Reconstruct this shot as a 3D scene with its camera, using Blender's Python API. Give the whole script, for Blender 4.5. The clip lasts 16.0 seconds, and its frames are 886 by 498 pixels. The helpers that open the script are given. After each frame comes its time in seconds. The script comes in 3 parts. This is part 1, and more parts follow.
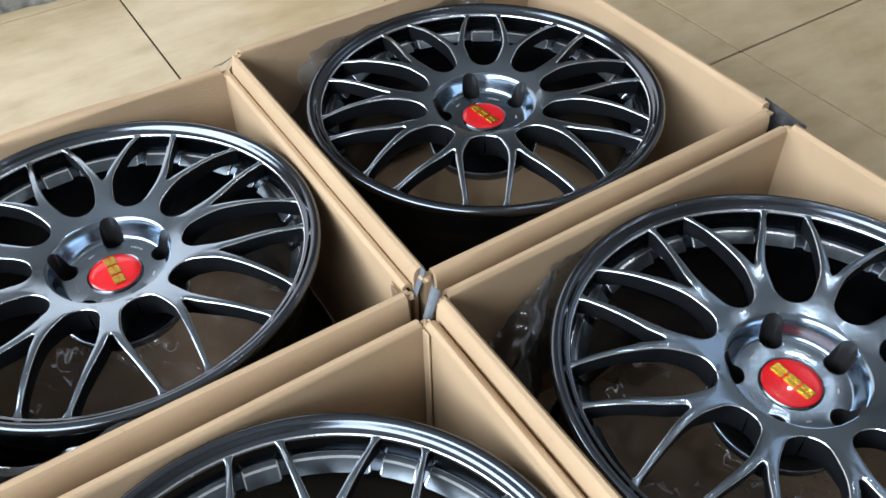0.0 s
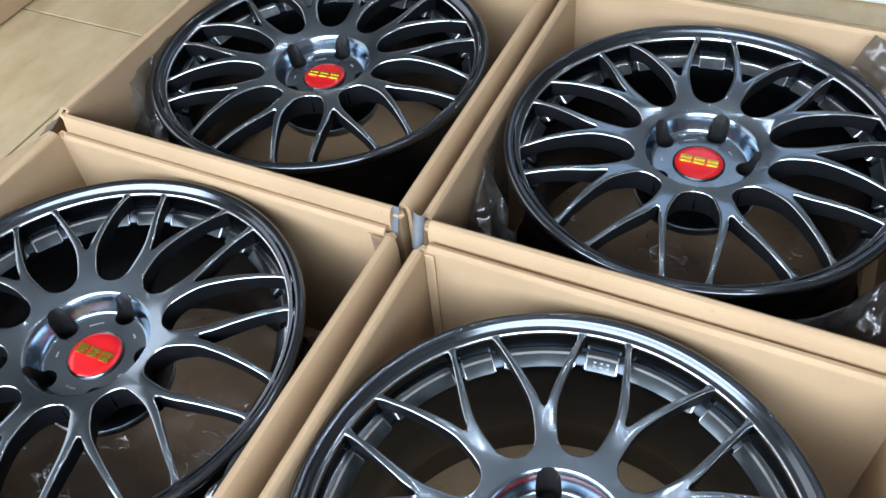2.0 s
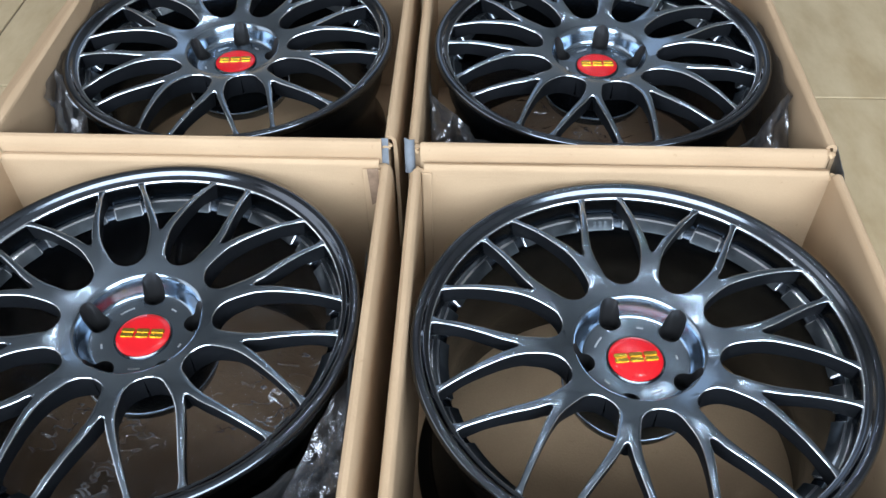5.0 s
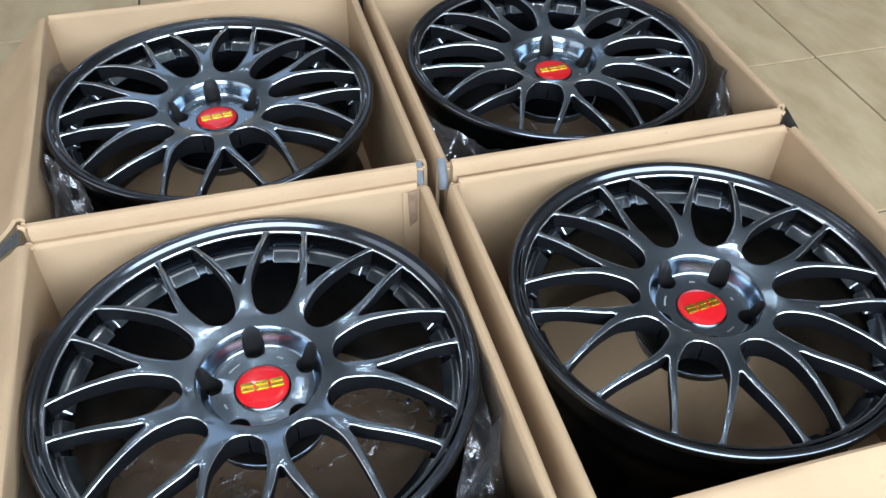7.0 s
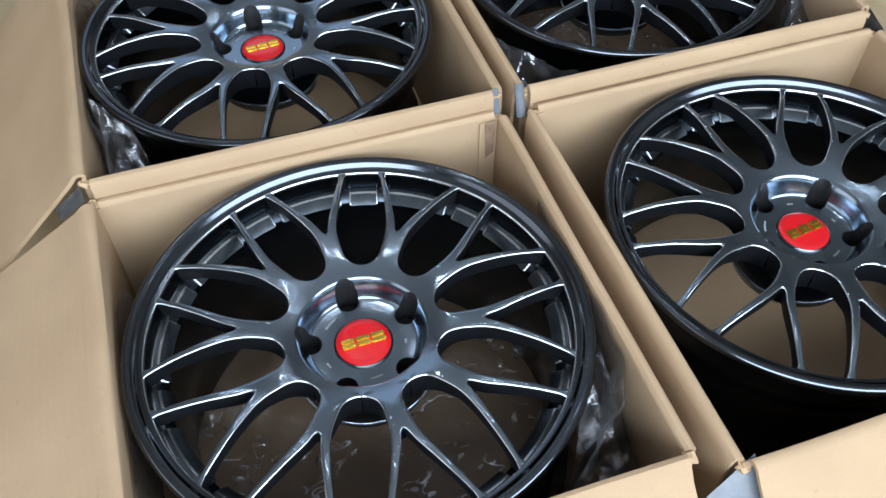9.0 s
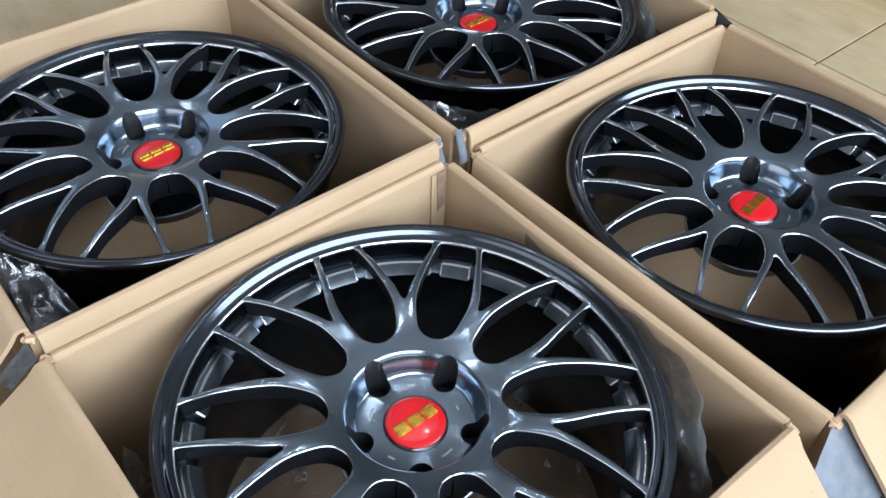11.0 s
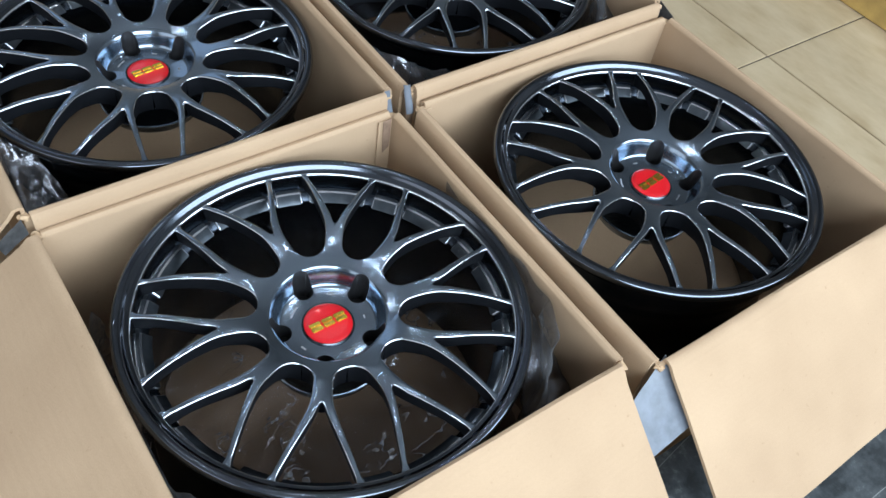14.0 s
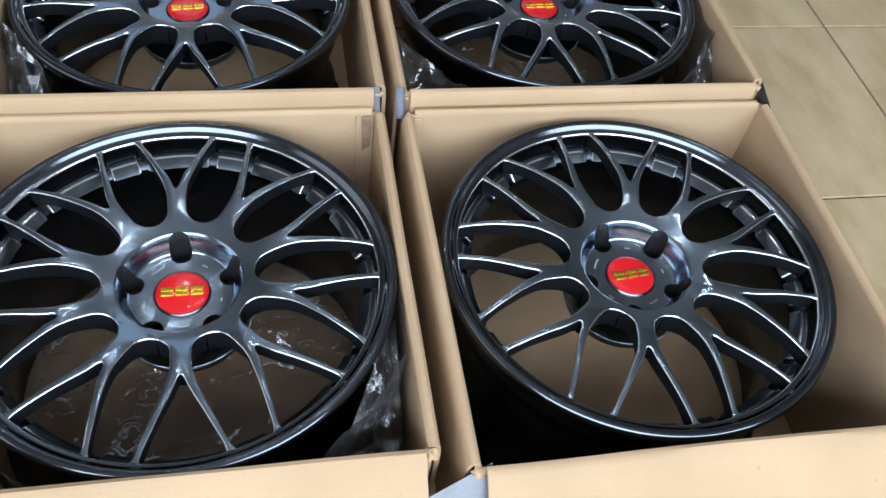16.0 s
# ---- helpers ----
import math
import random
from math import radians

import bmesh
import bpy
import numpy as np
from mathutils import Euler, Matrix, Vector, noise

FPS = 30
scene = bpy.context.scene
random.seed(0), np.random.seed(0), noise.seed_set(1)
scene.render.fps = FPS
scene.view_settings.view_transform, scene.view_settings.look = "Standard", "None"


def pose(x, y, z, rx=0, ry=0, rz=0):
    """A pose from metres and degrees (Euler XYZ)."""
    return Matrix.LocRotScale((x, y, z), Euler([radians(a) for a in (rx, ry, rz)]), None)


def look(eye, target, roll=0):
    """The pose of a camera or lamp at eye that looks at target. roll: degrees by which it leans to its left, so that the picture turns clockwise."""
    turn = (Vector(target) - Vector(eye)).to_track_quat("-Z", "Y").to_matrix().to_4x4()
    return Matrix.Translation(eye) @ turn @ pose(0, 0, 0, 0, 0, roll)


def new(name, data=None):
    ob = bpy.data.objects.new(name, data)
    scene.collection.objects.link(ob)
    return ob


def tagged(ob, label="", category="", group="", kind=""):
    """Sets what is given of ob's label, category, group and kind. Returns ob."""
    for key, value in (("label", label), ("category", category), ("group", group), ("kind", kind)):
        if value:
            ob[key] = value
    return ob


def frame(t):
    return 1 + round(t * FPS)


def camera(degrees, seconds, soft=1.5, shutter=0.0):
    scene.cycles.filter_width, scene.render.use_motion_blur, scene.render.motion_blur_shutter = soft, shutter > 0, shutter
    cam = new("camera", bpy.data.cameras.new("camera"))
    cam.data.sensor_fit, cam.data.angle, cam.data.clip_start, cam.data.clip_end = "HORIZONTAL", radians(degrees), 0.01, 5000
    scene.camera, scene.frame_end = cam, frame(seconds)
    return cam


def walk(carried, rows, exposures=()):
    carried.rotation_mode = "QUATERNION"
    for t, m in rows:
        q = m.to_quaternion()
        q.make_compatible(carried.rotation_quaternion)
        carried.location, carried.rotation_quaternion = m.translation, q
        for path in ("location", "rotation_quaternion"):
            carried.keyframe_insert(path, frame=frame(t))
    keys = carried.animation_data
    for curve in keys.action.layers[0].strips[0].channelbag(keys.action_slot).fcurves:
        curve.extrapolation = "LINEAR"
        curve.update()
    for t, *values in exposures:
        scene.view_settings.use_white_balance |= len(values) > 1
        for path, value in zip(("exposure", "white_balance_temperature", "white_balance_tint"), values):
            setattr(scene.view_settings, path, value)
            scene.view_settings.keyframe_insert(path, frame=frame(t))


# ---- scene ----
cam = camera(54.9, 16.0)
PATH = [
    (0, (0.528, -0.313, 0.949), (-0.677, 0.437, -0.46), -1.3),
    (0.5, (0.463, -0.409, 0.99), (-0.584, 0.492, -0.457), -3.2),
    (1, (0.405, -0.506, 1.007), (-0.502, 0.545, -0.433), -7.1),
    (1.5, (0.387, -0.532, 0.999), (-0.402, 0.573, -0.47), -7.1),
    (2, (0.369, -0.586, 0.992), (-0.288, 0.581, -0.494), -6.3),
    (2.5, (0.345, -0.662, 1.004), (-0.198, 0.613, -0.438), -4.5),
    (3, (0.313, -0.703, 1.012), (-0.179, 0.594, -0.429), -4.0),
    (3.5, (0.24, -0.731, 1.015), (-0.158, 0.591, -0.433), -3.1),
    (4, (0.147, -0.776, 1.001), (-0.091, 0.584, -0.446), -2.3),
    (4.5, (0.107, -0.808, 0.987), (-0.06, 0.562, -0.46), -2.3),
    (4.7, (0.107, -0.826, 0.978), (-0.023, 0.55, -0.467), -1.8),
    (6.8, (-0.202, -0.899, 1.015), (0.15, 0.491, -0.379), 1.8),
    (7, (-0.242, -0.888, 1.016), (0.165, 0.492, -0.373), 1.4),
    (7.5, (-0.322, -0.888, 1.007), (0.152, 0.488, -0.364), 1.1),
    (8, (-0.353, -0.894, 1.004), (0.144, 0.399, -0.438), 1.6),
    (8.5, (-0.371, -0.869, 1.009), (0.127, 0.383, -0.469), 3.1),
    (9, (-0.351, -0.778, 1.007), (0.056, 0.421, -0.542), 0.2),
    (9.5, (-0.366, -0.67, 0.978), (0.168, 0.515, -0.542), 3.2),
    (9.7, (-0.384, -0.628, 0.97), (0.24, 0.519, -0.545), 3.3),
    (11.8, (-0.64, -0.682, 0.926), (0.368, 0.4, -0.421), 2.6),
    (12, (-0.636, -0.711, 0.936), (0.327, 0.368, -0.446), 1.8),
    (12.5, (-0.632, -0.76, 0.972), (0.295, 0.272, -0.469), 3.3),
    (13, (-0.62, -0.781, 1.025), (0.321, 0.225, -0.425), 5.4),
    (13.5, (-0.602, -0.787, 1.059), (0.284, 0.242, -0.409), 4.8),
    (14, (-0.588, -0.787, 1.087), (0.309, 0.171, -0.421), 11.0),
    (14.5, (-0.561, -0.783, 1.101), (0.301, 0.187, -0.42), 13.9),
    (15, (-0.445, -0.769, 1.097), (0.31, 0.248, -0.451), 12.2),
    (15.5, (-0.318, -0.793, 1.086), (0.265, 0.289, -0.492), 9.6),
    (16, (-0.152, -0.876, 1.054), (0.215, 0.338, -0.493), 10.0),
]
walk(cam, [(t, look(eye, target, roll)) for t, eye, target, roll in PATH],
     [(0, 0.28, 6500, 10), (4.7, 0.33, 6250, 10), (7.0, 0.24, 6300, 9), (7.5, 0.24, 6300, 9), (8.6, 0.04, 6250, 9), (9.0, 0.05, 6250, 9), (9.5, 0.22, 6200, 10), (12.0, 0.15, 6200, 10), (13.5, -0.08, 6050, 10),
      (14.2, 0.06, 6050, 9), (15.0, -0.10, 6100, 9), (15.5, -0.08, 6150, 9), (16, 0.05, 6300, 10)])

# ---- world, daylight through the shop's openings, lamps ----
world = bpy.data.worlds.new("sky")
scene.world = world
world.use_nodes = True
wn = world.node_tree.nodes
sky = wn.new("ShaderNodeTexSky")
sky.sky_type, sky.sun_disc = "NISHITA", False
sky.sun_elevation, sky.sun_rotation = radians(50), radians(200)
world.node_tree.links.new(sky.outputs[0], wn["Background"].inputs[0])
wn["Background"].inputs[1].default_value = 0.05


def area_light(name, place, target, width, height, power, colour):
    data = bpy.data.lights.new(name, "AREA")
    data.shape, data.size, data.size_y, data.energy, data.color = "RECTANGLE", width, height, power, colour
    ob = new(name, data)
    ob.matrix_world = look(place, target)
    return ob


area_light("front_daylight", (0.2, -2.32, 1.88), (0.2, 0, 1.35), 5.0, 1.55, 232, (0.83, 0.925, 1.0))
area_light("back_daylight", (-0.20, 3.22, 2.50), (-0.20, 0, 2.1), 1.55, 1.2, 4.5, (0.74, 0.86, 1.0))
area_light("side_daylight", (-3.92, -0.35, 1.80), (0, -0.35, 1.75), 3.3, 2.4, 33, (1.0, 0.97, 0.93))

# ---- materials ----


def material(name):
    m = bpy.data.materials.new(name)
    m.use_nodes = True
    t = m.node_tree
    return m, t, t.nodes["Principled BSDF"]


def node(t, kind, **values):
    n = t.nodes.new("ShaderNode" + kind)
    for key, value in values.items():
        n.inputs[key].default_value = value
    return n


def ramp(t, fac, stops):
    n = t.nodes.new("ShaderNodeValToRGB")
    e = n.color_ramp.elements
    for i, (p, c) in enumerate(stops):
        s = e[i] if i < 2 else e.new(p)
        s.position, s.color = p, (*c, 1)
    t.links.new(fac, n.inputs[0])
    return n.outputs[0]


def bumped(t, b, height, strength, distance=0.001):
    n = node(t, "Bump", Strength=strength, Distance=distance)
    t.links.new(height, n.inputs["Height"])
    t.links.new(n.outputs[0], b.inputs["Normal"])


def coords(t, scale=(1, 1, 1), kind="Object", turn=(0, 0, 0)):
    c = t.nodes.new("ShaderNodeTexCoord")
    m = t.nodes.new("ShaderNodeMapping")
    m.inputs["Scale"].default_value = scale
    m.inputs["Rotation"].default_value = turn
    t.links.new(c.outputs[kind], m.inputs[0])
    return m.outputs[0]


def noise_tex(t, vec, scale, detail=4, rough=0.55):
    n = node(t, "TexNoise", Scale=scale, Detail=detail, Roughness=rough)
    t.links.new(vec, n.inputs["Vector"])
    return n.outputs[0]


def blend(t, kind, fac, a, b):
    n = t.nodes.new("ShaderNodeMixRGB")
    n.blend_type = kind
    for socket, value in zip(n.inputs, (fac, a, b)):
        if isinstance(value, (int, float)):
            socket.default_value = value
        elif isinstance(value, tuple):
            socket.default_value = (*value, 1)
        else:
            t.links.new(value, socket)
    return n.outputs[0]


def cardboard(name, tint=(1, 1, 1)):
    m, t, b = material(name)
    v = coords(t)
    fine = noise_tex(t, coords(t, (60, 60, 400)), 6, 5)
    big = noise_tex(t, v, 5, 3)
    c = ramp(t, big, [(0.3, tuple(x * k for x, k in zip((0.426, 0.298, 0.188), tint))), (0.75, tuple(x * k for x, k in zip((0.512, 0.367, 0.236), tint)))])
    c = blend(t, "MULTIPLY", 0.35, c, ramp(t, fine, [(0.3, (0.80, 0.78, 0.75)), (0.7, (1, 1, 1))]))
    spots = noise_tex(t, v, 90, 2)
    c = blend(t, "MULTIPLY", 0.5, c, ramp(t, spots, [(0.22, (0.72, 0.66, 0.6)), (0.30, (1, 1, 1))]))
    t.links.new(c, b.inputs["Base Color"])
    b.inputs["Roughness"].default_value = 0.72
    b.inputs["Specular IOR Level"].default_value = 0.12
    # liner waviness over the corrugation, and shallow dents
    flute = node(t, "TexWave", Scale=60.0, Distortion=0.6, Detail=1.0)
    flute.bands_direction = "Z"
    t.links.new(v, flute.inputs["Vector"])
    dent = noise_tex(t, coords(t, (1, 1, 1)), 14, 3)
    h = blend(t, "ADD", 0.5, big, fine)
    h = blend(t, "ADD", 0.10, h, flute.outputs[0])
    h = blend(t, "ADD", 0.8, h, dent)
    bumped(t, b, h, 0.35, 0.003)
    return m


CARD = cardboard("cardboard")
CARD_EDGE = cardboard("cardboard_cut_edge", (1.15, 1.15, 1.12))


def alloy():
    m, t, b = material("hyper_black_alloy")
    v = coords(t)
    c = ramp(t, noise_tex(t, v, 9, 2), [(0.3, (0.225, 0.282, 0.352)), (0.7, (0.268, 0.332, 0.408))])
    t.links.new(c, b.inputs["Base Color"])
    b.inputs["Metallic"].default_value = 1.0
    flake = noise_tex(t, v, 900, 2)
    r = node(t, "MapRange")
    r.inputs["To Min"].default_value, r.inputs["To Max"].default_value = 0.155, 0.225
    t.links.new(flake, r.inputs[0])
    t.links.new(r.outputs[0], b.inputs["Roughness"])
    b.inputs["Coat Weight"].default_value = 0.35
    b.inputs["Coat Roughness"].default_value = 0.06
    return m


ALLOY = alloy()


def simple(name, colour, rough, metal=0.0, coat=0.0, vary=0.12, scale=30, bump=0.0):
    m, t, b = material(name)
    f = noise_tex(t, coords(t), scale, 4)
    c = ramp(t, f, [(0.3, tuple(x * (1 - vary) for x in colour)), (0.7, tuple(min(1, x * (1 + vary)) for x in colour))])
    t.links.new(c, b.inputs["Base Color"])
    b.inputs["Roughness"].default_value, b.inputs["Metallic"].default_value = rough, metal
    b.inputs["Coat Weight"].default_value = coat
    b.inputs["Coat Roughness"].default_value = 0.03
    if bump:
        bumped(t, b, f, bump)
    return m


RED = simple("red_enamel", (0.62, 0.006, 0.012), 0.22, 0.0, 0.6, 0.05)
GOLD = simple("gold_foil", (0.70, 0.46, 0.08), 0.26, 1.0, 0.3, 0.35, 400, 0.3)
CHROME = simple("polished_ring", (0.13, 0.137, 0.15), 0.20, 1.0)
INK = simple("pale_stamp", (0.42, 0.43, 0.45), 0.4, 0.6)
# brighter than the alloy: edge highlights put into the colour
EDGE = simple("painted_edge_glint", (0.70, 0.73, 0.78), 0.24, 1.0)
# near black: shade painted onto the spokes' sides and undersides
RECESS = simple("spoke_side_shade", (0.007, 0.0078, 0.0095), 0.42, 0.0, 0.0)
# darker metal for the rim below its lip
BARREL = simple("dark_barrel_metal", (0.056, 0.068, 0.086), 0.26, 1.0, 0.0)
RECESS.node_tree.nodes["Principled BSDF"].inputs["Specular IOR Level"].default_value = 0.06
LIP = simple("dark_lip_lacquer", (0.092, 0.105, 0.127), 0.17, 1.0, 0.2, 0.12, 8)
STEP = simple("bare_machined_step", (0.105, 0.122, 0.140), 0.33, 1.0, 0.0, 0.22, 45)
BLACK = simple("black_underside", (0.012, 0.012, 0.013), 0.45)
WHITE = simple("white_paper_panel", (0.78, 0.79, 0.80), 0.5, vary=0.04, scale=6)
DARKLINE = simple("dark_print", (0.06, 0.06, 0.07), 0.6)
TIMBER = simple("yellow_timber", (0.50, 0.33, 0.10), 0.55, vary=0.3, scale=12, bump=0.2)
PLASTER = simple("wall_plaster", (0.22, 0.215, 0.21), 0.85, vary=0.06, scale=3)
CEILING = simple("ceiling_paint", (0.32, 0.32, 0.33), 0.9, vary=0.04, scale=2)
ASPHALT = simple("outside_ground", (0.16, 0.155, 0.15), 0.9, vary=0.25, scale=8)
GROUT = simple("grout", (0.055, 0.045, 0.035), 0.9)
GREY = simple("grey_mottled_plastic", (0.22, 0.22, 0.22), 0.4, vary=0.7, scale=35, bump=0.6)


def tile_material():
    """Glazed floor tile with a printed wood figure."""
    m, t, b = material("wood_look_tile")
    info = t.nodes.new("ShaderNodeObjectInfo")
    geo = t.nodes.new("ShaderNodeNewGeometry")
    off = node(t, "Mapping", Scale=(8.5, 2.6, 1))
    t.links.new(geo.outputs["Position"], off.inputs[0])
    comb = t.nodes.new("ShaderNodeCombineXYZ")
    mul = t.nodes.new("ShaderNodeMath")
    mul.operation = "MULTIPLY"
    mul.inputs[1].default_value = 40
    t.links.new(info.outputs["Random"], mul.inputs[0])
    t.links.new(mul.outputs[0], comb.inputs[0])
    t.links.new(mul.outputs[0], comb.inputs[1])
    t.links.new(comb.outputs[0], off.inputs["Location"])
    grain = noise_tex(t, off.outputs[0], 1.6, 6, 0.62)
    off2 = node(t, "Mapping", Scale=(9, 4, 1))
    t.links.new(geo.outputs["Position"], off2.inputs[0])
    t.links.new(comb.outputs[0], off2.inputs["Location"])
    blot = noise_tex(t, off2.outputs[0], 1.7, 4, 0.6)
    c = ramp(t, grain, [(0.25, (0.43, 0.335, 0.205)), (0.5, (0.50, 0.395, 0.250)), (0.75, (0.545, 0.438, 0.285))])
    c = blend(t, "MULTIPLY", 0.7, c, ramp(t, blot, [(0.30, (0.72, 0.66, 0.56)), (0.62, (1, 1, 1))]))
    t.links.new(c, b.inputs["Base Color"])
    b.inputs["Roughness"].default_value = 0.28
    bumped(t, b, grain, 0.12, 0.0008)
    return m


TILE = tile_material()


def film(name, clear, tint, cloudy=0.35, rough=0.13, scale=34, gleam=0.6, creased=False):
    """Thin crumpled polythene: mostly see-through, with sharp gleams."""
    m, t, b = material(name)
    out = t.nodes["Material Output"]
    see = node(t, "BsdfTransparent", Color=(*tint, 1))
    gloss = node(t, "BsdfGlossy", Roughness=rough, Color=(gleam, gleam, gleam * 1.04, 1))
    haze = node(t, "BsdfTranslucent", Color=(0.5, 0.52, 0.54, 1))
    n = noise_tex(t, coords(t, (1.5, 1.5, 0.45)), scale, 4, 0.6)
    bump = node(t, "Bump", Strength=0.9, Distance=0.006)
    t.links.new(n, bump.inputs["Height"])
    t.links.new(bump.outputs[0], gloss.inputs["Normal"])
    a = t.nodes.new("ShaderNodeMixShader")
    a.inputs[0].default_value = cloudy
    t.links.new(gloss.outputs[0], a.inputs[1])
    t.links.new(haze.outputs[0], a.inputs[2])
    mix = t.nodes.new("ShaderNodeMixShader")
    mix.inputs[0].default_value = 1 - clear
    if creased:
        # thin sharp creases, gathered in patches
        fold = noise_tex(t, coords(t, (1, 1.6, 1)), 11, 3, 0.7)
        fold = ramp(t, fold, [(0.485, (0, 0, 0)), (0.5, (1, 1, 1)), (0.515, (0, 0, 0))])
        patch = ramp(t, noise_tex(t, coords(t, turn=(0, 0, 0.7)), 13, 3), [(0.50, (0, 0, 0)), (0.60, (1, 1, 1))])
        weight = blend(t, "MULTIPLY", 1.0, fold, patch)
        weight = blend(t, "ADD", 1.0, weight, (1 - clear, 1 - clear, 1 - clear))
        t.links.new(weight, mix.inputs[0])
    t.links.new(see.outputs[0], mix.inputs[1])
    t.links.new(a.outputs[0], mix.inputs[2])
    t.links.new(mix.outputs[0], out.inputs[0])
    return m


FILM = film("polythene_film", 0.56, (0.84, 0.85, 0.87), 0.50, 0.15, 26, 0.45)
HAZE = film("hazy_polythene_film", 0.50, (0.92, 0.92, 0.94), 0.85, 0.22, 18, 0.5)
FILM_CLEAR = film("clear_polythene_film", 0.955, (0.82, 0.81, 0.81), 0.12, 0.09, 70, 1.0, True)
TAPE = simple("grey_blue_parcel_tape", (0.145, 0.163, 0.190), 0.34, vary=0.2, scale=60)


def dark_sheet():
    """Dark grey plastic with cloudy pale smears and scratches."""
    m, t, b = material("dark_smeared_plastic")
    v = coords(t)
    c = ramp(t, noise_tex(t, v, 22, 6, 0.68), [(0.40, (0.030, 0.034, 0.036)), (0.56, (0.070, 0.078, 0.082)), (0.70, (0.21, 0.225, 0.22))])
    line = ramp(t, noise_tex(t, coords(t, (1, 5, 1), turn=(0, 0, 0.5)), 3, 0), [(0.494, (0, 0, 0)), (0.5, (1, 1, 1)), (0.506, (0, 0, 0))])
    c = blend(t, "MIX", blend(t, "MULTIPLY", 1.0, line, (0.6, 0.6, 0.6)), c, (0.45, 0.46, 0.44))
    t.links.new(c, b.inputs["Base Color"])
    b.inputs["Roughness"].default_value = 0.34
    bumped(t, b, noise_tex(t, v, 60, 4), 0.5, 0.003)
    return m


SHEET = dark_sheet()
TAPE_BROWN = simple("brown_clear_tape", (0.27, 0.185, 0.130), 0.22, vary=0.25, scale=70, coat=0.3, bump=0.3)
TAPE_DARK = simple("dark_crumpled_tape", (0.060, 0.062, 0.064), 0.30, vary=0.4, scale=90, coat=0.15, bump=0.5)

# ---- mesh helpers ----


def mesh_of(bm, mat, smooth=True, angle=38):
    me = bpy.data.meshes.new("mesh")
    bmesh.ops.recalc_face_normals(bm, faces=bm.faces)
    bm.to_mesh(me)
    bm.free()
    me.materials.append(mat)
    if smooth:
        me.polygons.foreach_set("use_smooth", [True] * len(me.polygons))
        me.set_sharp_from_angle(angle=radians(angle))
    return me


def part(name, bm, mat, parent, label="", smooth=True, angle=38):
    ob = new(name, bm if isinstance(bm, bpy.types.Mesh) else mesh_of(bm, mat, smooth, angle))
    ob.parent = parent
    return tagged(ob, label)


def thing(name, label, category, group="", at=(0, 0, 0)):
    ob = new(name)
    ob.location = at
    return tagged(ob, label, category, group)


def lathe(profile, steps=128, closed=True):
    bm = bmesh.new()
    rings = [[bm.verts.new((r * math.cos(2 * math.pi * i / steps), r * math.sin(2 * math.pi * i / steps), z)) for i in range(steps)] for r, z in profile]
    n = len(rings)
    for k in range(n if closed else n - 1):
        a, b = rings[k], rings[(k + 1) % n]
        for i in range(steps):
            j = (i + 1) % steps
            bm.faces.new((a[i], a[j], b[j], b[i]))
    return bm


def sheet(path, length, thick, axis_steps=1, wobble=0.0, seed=0, upright=False):
    """A folded sheet: the path (n, z) is its section, drawn along y, with a true thickness."""
    bm = bmesh.new()
    pts = [Vector((n, 0, z)) for n, z in path]
    sides = []
    for i, p in enumerate(pts):
        a, b = pts[max(i - 1, 0)], pts[min(i + 1, len(pts) - 1)]
        d = (b - a).normalized()
        q = Vector((-d.z, 0, d.x)) * thick / 2
        sides.append((p + q, p - q))
    rows = []
    for k in range(axis_steps + 1):
        y = length * k / axis_steps
        def bent(v, i):
            f = i / (len(pts) - 1)
            # a wall bows between its fixed edges, a flap wavers towards its free end
            w = 0.0 if upright else wobble * f * noise.noise((y * 5, i * 0.35, seed * 7.3))
            e = wobble * (4 * f * (1 - f) if upright else 0.6 * min(1, f * 2)) * noise.noise((y * 6 + 4, i * 0.2, seed * 3.1))
            return (v.x + e, y, v.z + w)
        rows.append(([bm.verts.new(bent(s[0], i)) for i, s in enumerate(sides)], [bm.verts.new(bent(s[1], i)) for i, s in enumerate(sides)]))
    m = len(pts)
    for (a, b), (c, d) in zip(rows, rows[1:]):
        for i in range(m - 1):
            bm.faces.new((a[i], a[i + 1], c[i + 1], c[i]))
            bm.faces.new((b[i], d[i], d[i + 1], b[i + 1]))
        bm.faces.new((a[0], c[0], d[0], b[0]))
        bm.faces.new((a[-1], b[-1], d[-1], c[-1]))
    for a, b in (rows[0], rows[-1]):
        for i in range(m - 1):
            bm.faces.new((a[i], b[i], b[i + 1], a[i + 1]))
    return bm


def block(x0, x1, y0, y1, z0, z1, bevel=0.0, segments=2):
    bm = bmesh.new()
    bmesh.ops.create_cube(bm, size=1)
    for v in bm.verts:
        v.co = ((x0 + x1) / 2 + v.co.x * (x1 - x0), (y0 + y1) / 2 + v.co.y * (y1 - y0), (z0 + z1) / 2 + v.co.z * (z1 - z0))
    if bevel:
        bmesh.ops.bevel(bm, geom=bm.edges[:], offset=bevel, segments=segments, affect="EDGES")
    return bm


def structure(name, bm, mat, label, smooth=False):
    return tagged(new(name, mesh_of(bm, mat, smooth)), label, name.split("_")[0], kind="structure")


